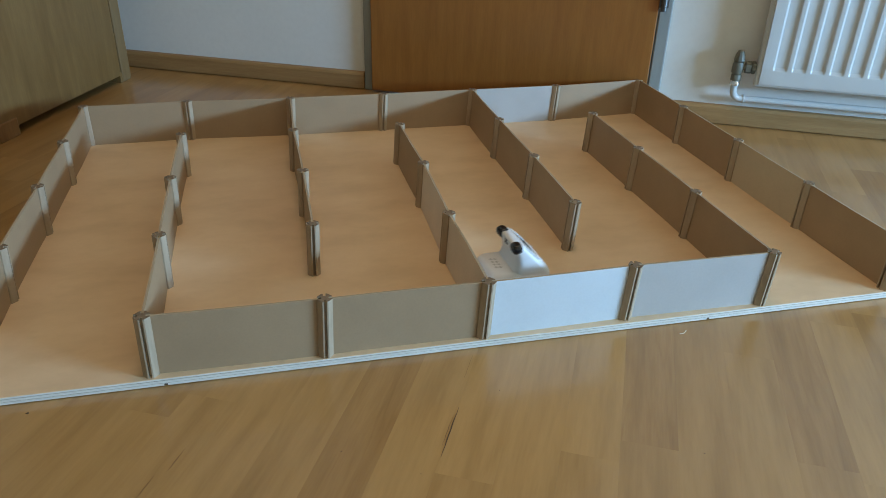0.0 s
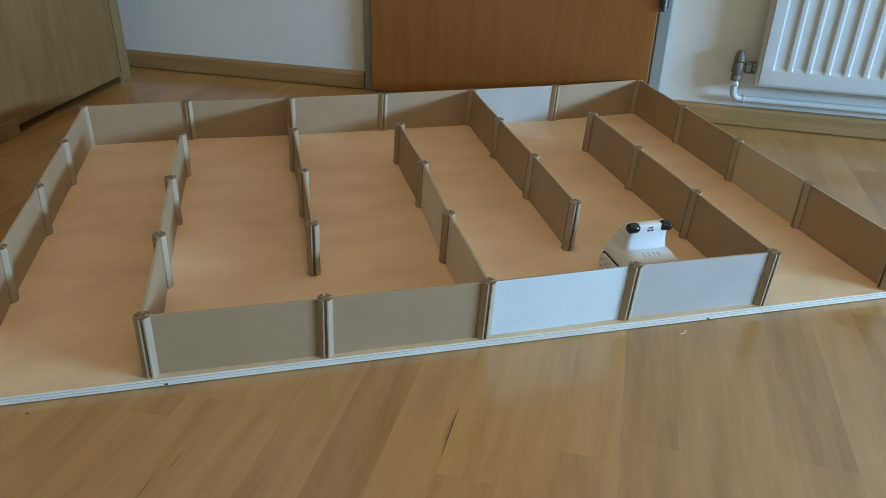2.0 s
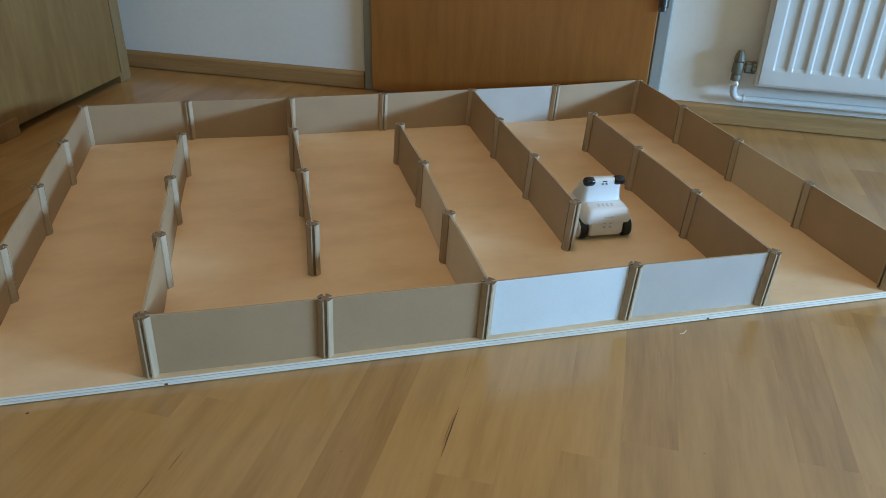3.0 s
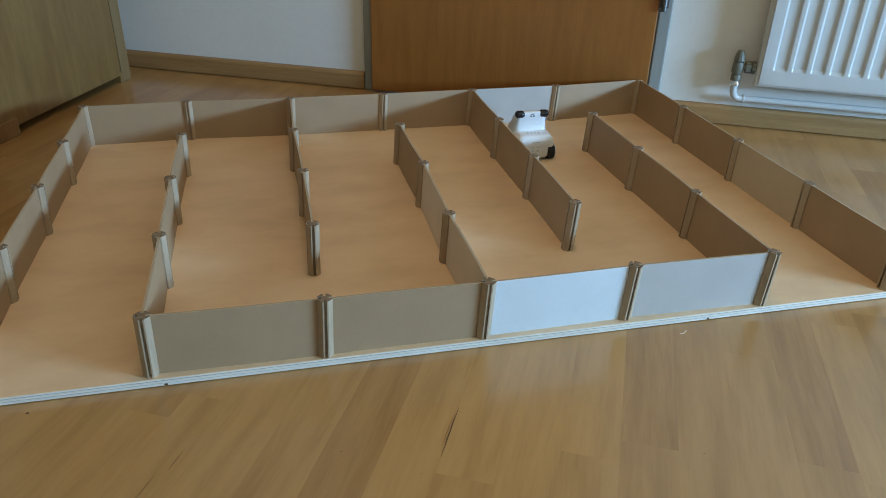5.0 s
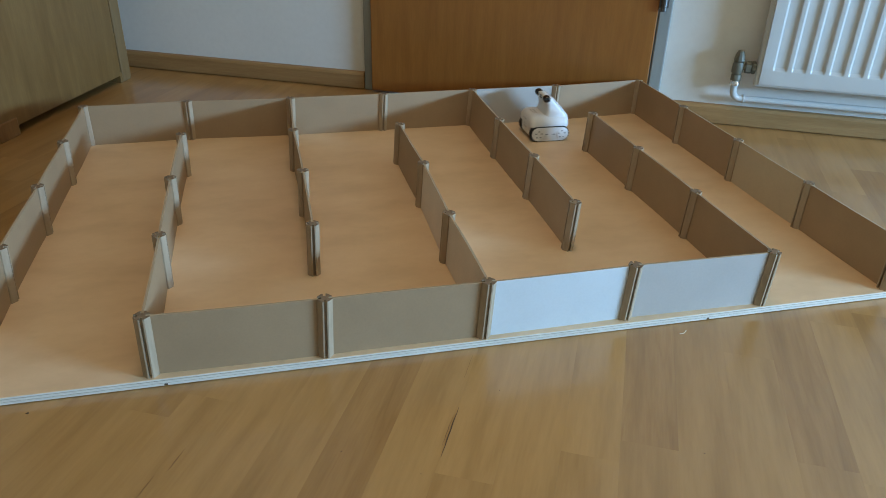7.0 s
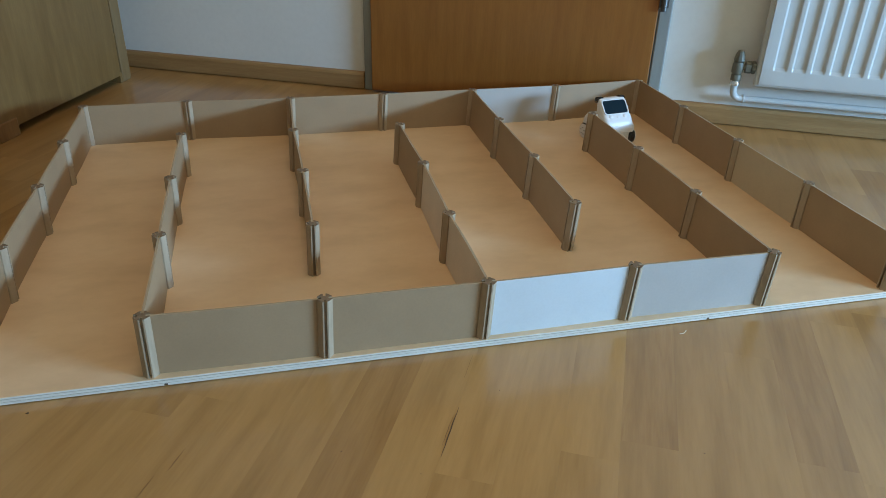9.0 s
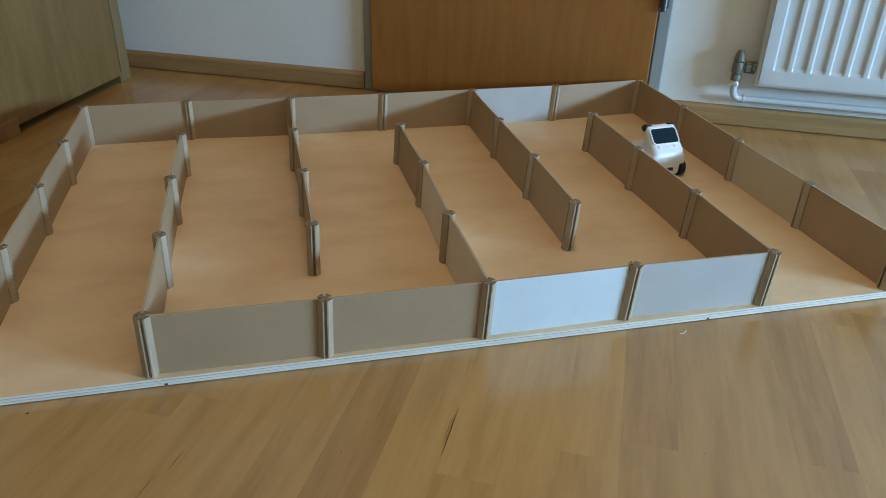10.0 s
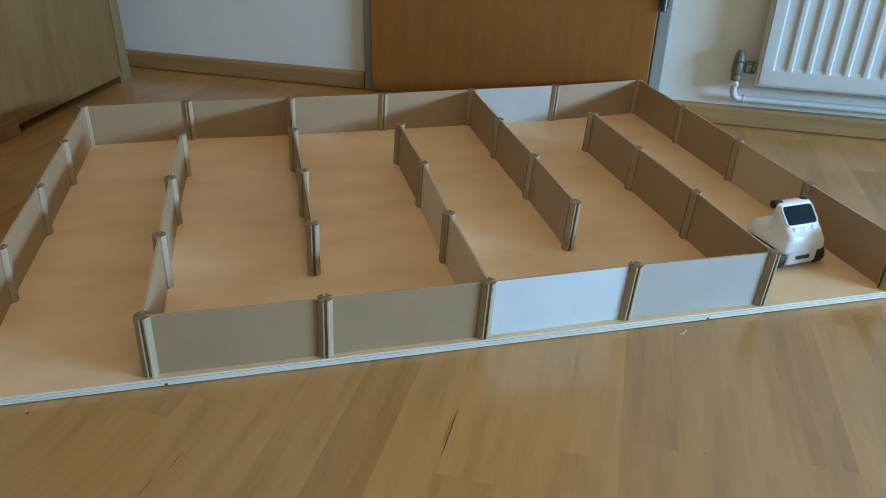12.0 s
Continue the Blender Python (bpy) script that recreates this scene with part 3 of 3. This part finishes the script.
ROBOT = robot()


# ---- crumbs and cracks on the floor ----
def crumbs():
    pts = [Vector((0.009 * math.cos(radians(a)), 0.008 * math.sin(radians(a)), 0.0012 + 0.002 * math.sin(radians(a * 2)) ** 2)) for a in range(245, 346, 10)]
    sh = part("wood_shaving", tube_bm(pts, 0.0006, 6), SHAVING, m=Matrix.Translation((-0.0017, 0.0042, 0)) @ W @ pose(0.843, -1.0, 0.0, 0, 0, 27.3), smooth=True)
    tagged(sh, "thin curled pale wood shaving lying on the parquet", "shaving")


crumbs()


def specks():
    """Dark specks on the varnish and nicks in the board's edge."""
    rng = random.Random(3)
    for x, y, r in ((0.6133, 1.1971, 0.0010), (0.4594, 1.3515, 0.0009), (0.8604, 1.2444, 0.0010), (0.0782, 1.3917, 0.0020), (0.5555, 1.361, 0.0008)):
        bm = bmesh.new()
        rim = [bm.verts.new((r * rng.uniform(0.6, 1.3) * math.cos(radians(a)), r * rng.uniform(0.5, 1.2) * math.sin(radians(a)), 0.0001)) for a in range(0, 360, 45)]
        top = bm.verts.new((0, 0, 0.0005))
        for i in range(8):
            bm.faces.new((rim[i], rim[(i + 1) % 8], top))
        bm.faces.new(rim[::-1])
        part("speck", bm, JOINT, FLOOR, "dark speck", pose(x, -y, 0))
    base = next(o for o in MAZE.children if o.name == "base_board")
    for x in (0.2275, 0.985):
        part("nick", box_bm(-0.0022, 0.0022, -0.0004, 0.0012, 0.0, 0.0032, 0.0005, 1), JOINT, base, "dark nick in the edge", pose(x, -0.055 * L, 0.0012))


specks()


# ---- parquet strips ----
STRIP = 0.0655
LENGTHS = (0.26, 0.33, 0.40, 0.47, 0.54)


def strip_mesh(ln, mat):
    """One strip, its top edges eased; it runs from y = 0 to -ln."""
    bm = bmesh.new()
    g, b = 0.000004, 0.00002
    rings = []
    for x, y, z in ((g, g, -0.0125), (g, g, -0.0004), (b, b, 0.0)):
        rings.append([bm.verts.new(p) for p in ((x, -y, z), (STRIP - x, -y, z), (STRIP - x, -ln + y, z), (x, -ln + y, z))])
    for a, c in zip(rings, rings[1:]):
        for i in range(4):
            bm.faces.new((a[i], a[(i + 1) % 4], c[(i + 1) % 4], c[i]))
    bm.faces.new(rings[-1])
    bmesh.ops.recalc_face_normals(bm, faces=bm.faces[:])
    mesh = bpy.data.meshes.new("strip")
    bm.to_mesh(mesh)
    bm.free()
    mesh.materials.append(mat)
    return mesh


def parquet():
    rng = random.Random(11)
    meshes = {ln: strip_mesh(ln, BEECH_FLOOR) for ln in LENGTHS}
    hearts = {ln: strip_mesh(ln, BEECH_HEART) for ln in LENGTHS}
    verts, faces = [], []
    k0, k1 = math.floor((ROOM_S0 - 0.766) / STRIP), math.ceil((ROOM_S1 - 0.766) / STRIP)
    for k in range(k0, k1):
        s = 0.766 + k * STRIP
        q = -rng.uniform(0.0, 0.45)
        order = {0: [0.33, 0.40, 0.54], 3: [0.47, 0.40, 0.54], -5: [0.54, 0.40, 0.40, 0.54]}.get(k, [])
        q = {0: -0.022, 3: -0.18, -5: -0.20}.get(k, q)
        while q < ROOM_Q:
            dark = (rng.random() < 0.06 and not -1 <= k <= 5) or len(order) == 1
            ln = order.pop(0) if order else rng.choice(LENGTHS)
            q0, ln = max(q, -0.012), ln + min(q + 0.012, 0)      # the strip at the wall is cut to fit
            ln = min(ln, ROOM_Q + 0.05 - q0)
            if ln < 0.02:
                q = q0 + ln
                continue
            q = q0
            if -0.8 < s < 1.85 and q < 1.62:
                kind = hearts if dark else meshes
                if ln not in kind:
                    kind[ln] = strip_mesh(ln, BEECH_HEART if dark else BEECH_FLOOR)
                ob = new("floor_strip", kind[ln])
                ob.parent = FLOOR
                ob.matrix_basis = pose(s, -q, 0)
            else:
                o = len(verts)
                g = 0.0003
                verts += [(s + g, -q - g, 0), (s + STRIP - g, -q - g, 0), (s + STRIP - g, -q - ln + g, 0), (s + g, -q - ln + g, 0)]
                verts += [(x, y, -0.0125) for x, y, _ in verts[o:o + 4]]
                faces += [(o, o + 3, o + 2, o + 1)] + [(o + i, o + (i + 1) % 4, o + 4 + (i + 1) % 4, o + 4 + i) for i in range(4)]
            q += ln
    mesh = bpy.data.meshes.new("far_strips")
    mesh.from_pydata(verts, [], faces)
    mesh.materials.append(BEECH_FLOOR)
    ob = new("far_strips", mesh)
    ob.parent = FLOOR
    tagged(ob, kind="stuff")
    # open cracks along the seams
    for s, q0, q1, w in ((0.5705, 1.243, 1.331, 0.0016), (0.5675, 1.262, 1.312, 0.0007), (0.5650, 1.13, 1.19, 0.0004), (0.2885, 1.395, 1.430, 0.0012), (0.2785, 1.440, 1.472, 0.0011)):
        bm = bmesh.new()
        n = 9
        for j in range(2):
            for i in range(n + 1):
                f = i / n
                bm.verts.new((s + 0.0012 * noise.noise((f * 4, s * 9, 0)) + (j - 0.5) * w * math.sin(math.pi * (0.08 + 0.84 * f)), -q0 - (q1 - q0) * f, 0.0003))
        bm.verts.ensure_lookup_table()
        for i in range(n):
            bm.faces.new((bm.verts[i], bm.verts[i + 1], bm.verts[n + 2 + i], bm.verts[n + 1 + i]))
        part("crack", bm, JOINT if w > 0.0015 else CRACK, FLOOR, "dark open crack along a seam")


parquet()


# ---- what moves ----
def motions():
    """The robot's way through the maze: seconds, x, y, heading in degrees."""
    way = [
        (0.0, 0.7074, 0.0935, 4), (0.3, 0.7655, 0.0955, 4), (0.6, 0.8224, 0.0990, 4), (0.9, 0.8795, 0.1030, 2.5), (1.1, 0.9180, 0.1055, 2), (1.2, 0.9315, 0.1070, 2),
        (1.3, 0.9285, 0.1075, 11), (1.4, 0.9265, 0.1052, 23), (1.5, 0.9255, 0.1022, 35), (1.6, 0.9240, 0.0988, 50), (1.7, 0.9235, 0.0965, 65), (1.8, 0.9250, 0.0955, 79), (1.9, 0.9270, 0.0952, 90),
        (2.0, 0.9268, 0.0960, 91), (2.1, 0.9255, 0.1030, 88), (2.2, 0.9258, 0.1185, 88), (2.4, 0.9280, 0.1590, 88), (2.6, 0.9300, 0.1975, 88), (2.9, 0.9312, 0.2535, 88), (3.2, 0.9325, 0.3095, 88.5),
        (4.0, 0.9325, 0.4560, 90), (4.8, 0.9300, 0.6010, 90), (5.2, 0.9275, 0.6745, 91), (5.4, 0.9262, 0.7130, 91), (5.5, 0.9253, 0.7310, 91), (5.6, 0.9250, 0.7460, 90), (5.7, 0.9235, 0.7450, 83),
        (5.8, 0.9200, 0.7450, 68), (5.9, 0.9175, 0.7470, 50), (6.0, 0.9150, 0.7490, 36), (6.2, 0.9075, 0.7540, 12), (6.35, 0.9055, 0.7570, 2), (6.5, 0.9065, 0.7590, -1), (6.7, 0.9420, 0.7585, -2),
        (6.9, 0.9805, 0.7575, -1.5), (7.2, 1.0405, 0.7580, -0.5), (7.5, 1.1000, 0.7580, 0), (7.68, 1.1320, 0.7580, -2), (7.8, 1.1350, 0.7570, -10), (8.1, 1.1370, 0.7560, -42), (8.4, 1.1385, 0.7590, -72), (8.6, 1.1388, 0.7620, -82),
        (8.7, 1.1385, 0.7590, -83), (8.8, 1.1385, 0.7430, -83), (9.0, 1.1408, 0.7050, -83), (9.4, 1.1490, 0.6270, -83.5), (9.8, 1.1563, 0.5500, -83.5), (10.2, 1.1640, 0.4700, -84), (10.6, 1.1716, 0.3925, -84), (11.0, 1.1790, 0.3200, -84.5), (11.4, 1.1884, 0.2475, -84.5),
        (11.8, 1.1953, 0.1700, -84), (12.0, 1.1977, 0.1305, -84),
    ]

    back = -0.006      # the ears sit a little behind the turning centre
    walk(ROBOT, [(t, pose(x - back * math.cos(radians(h)), y - back * math.sin(radians(h)), BOARD + 0.0007, 0, 0, h - 90)) for t, x, y, h in way])


motions()
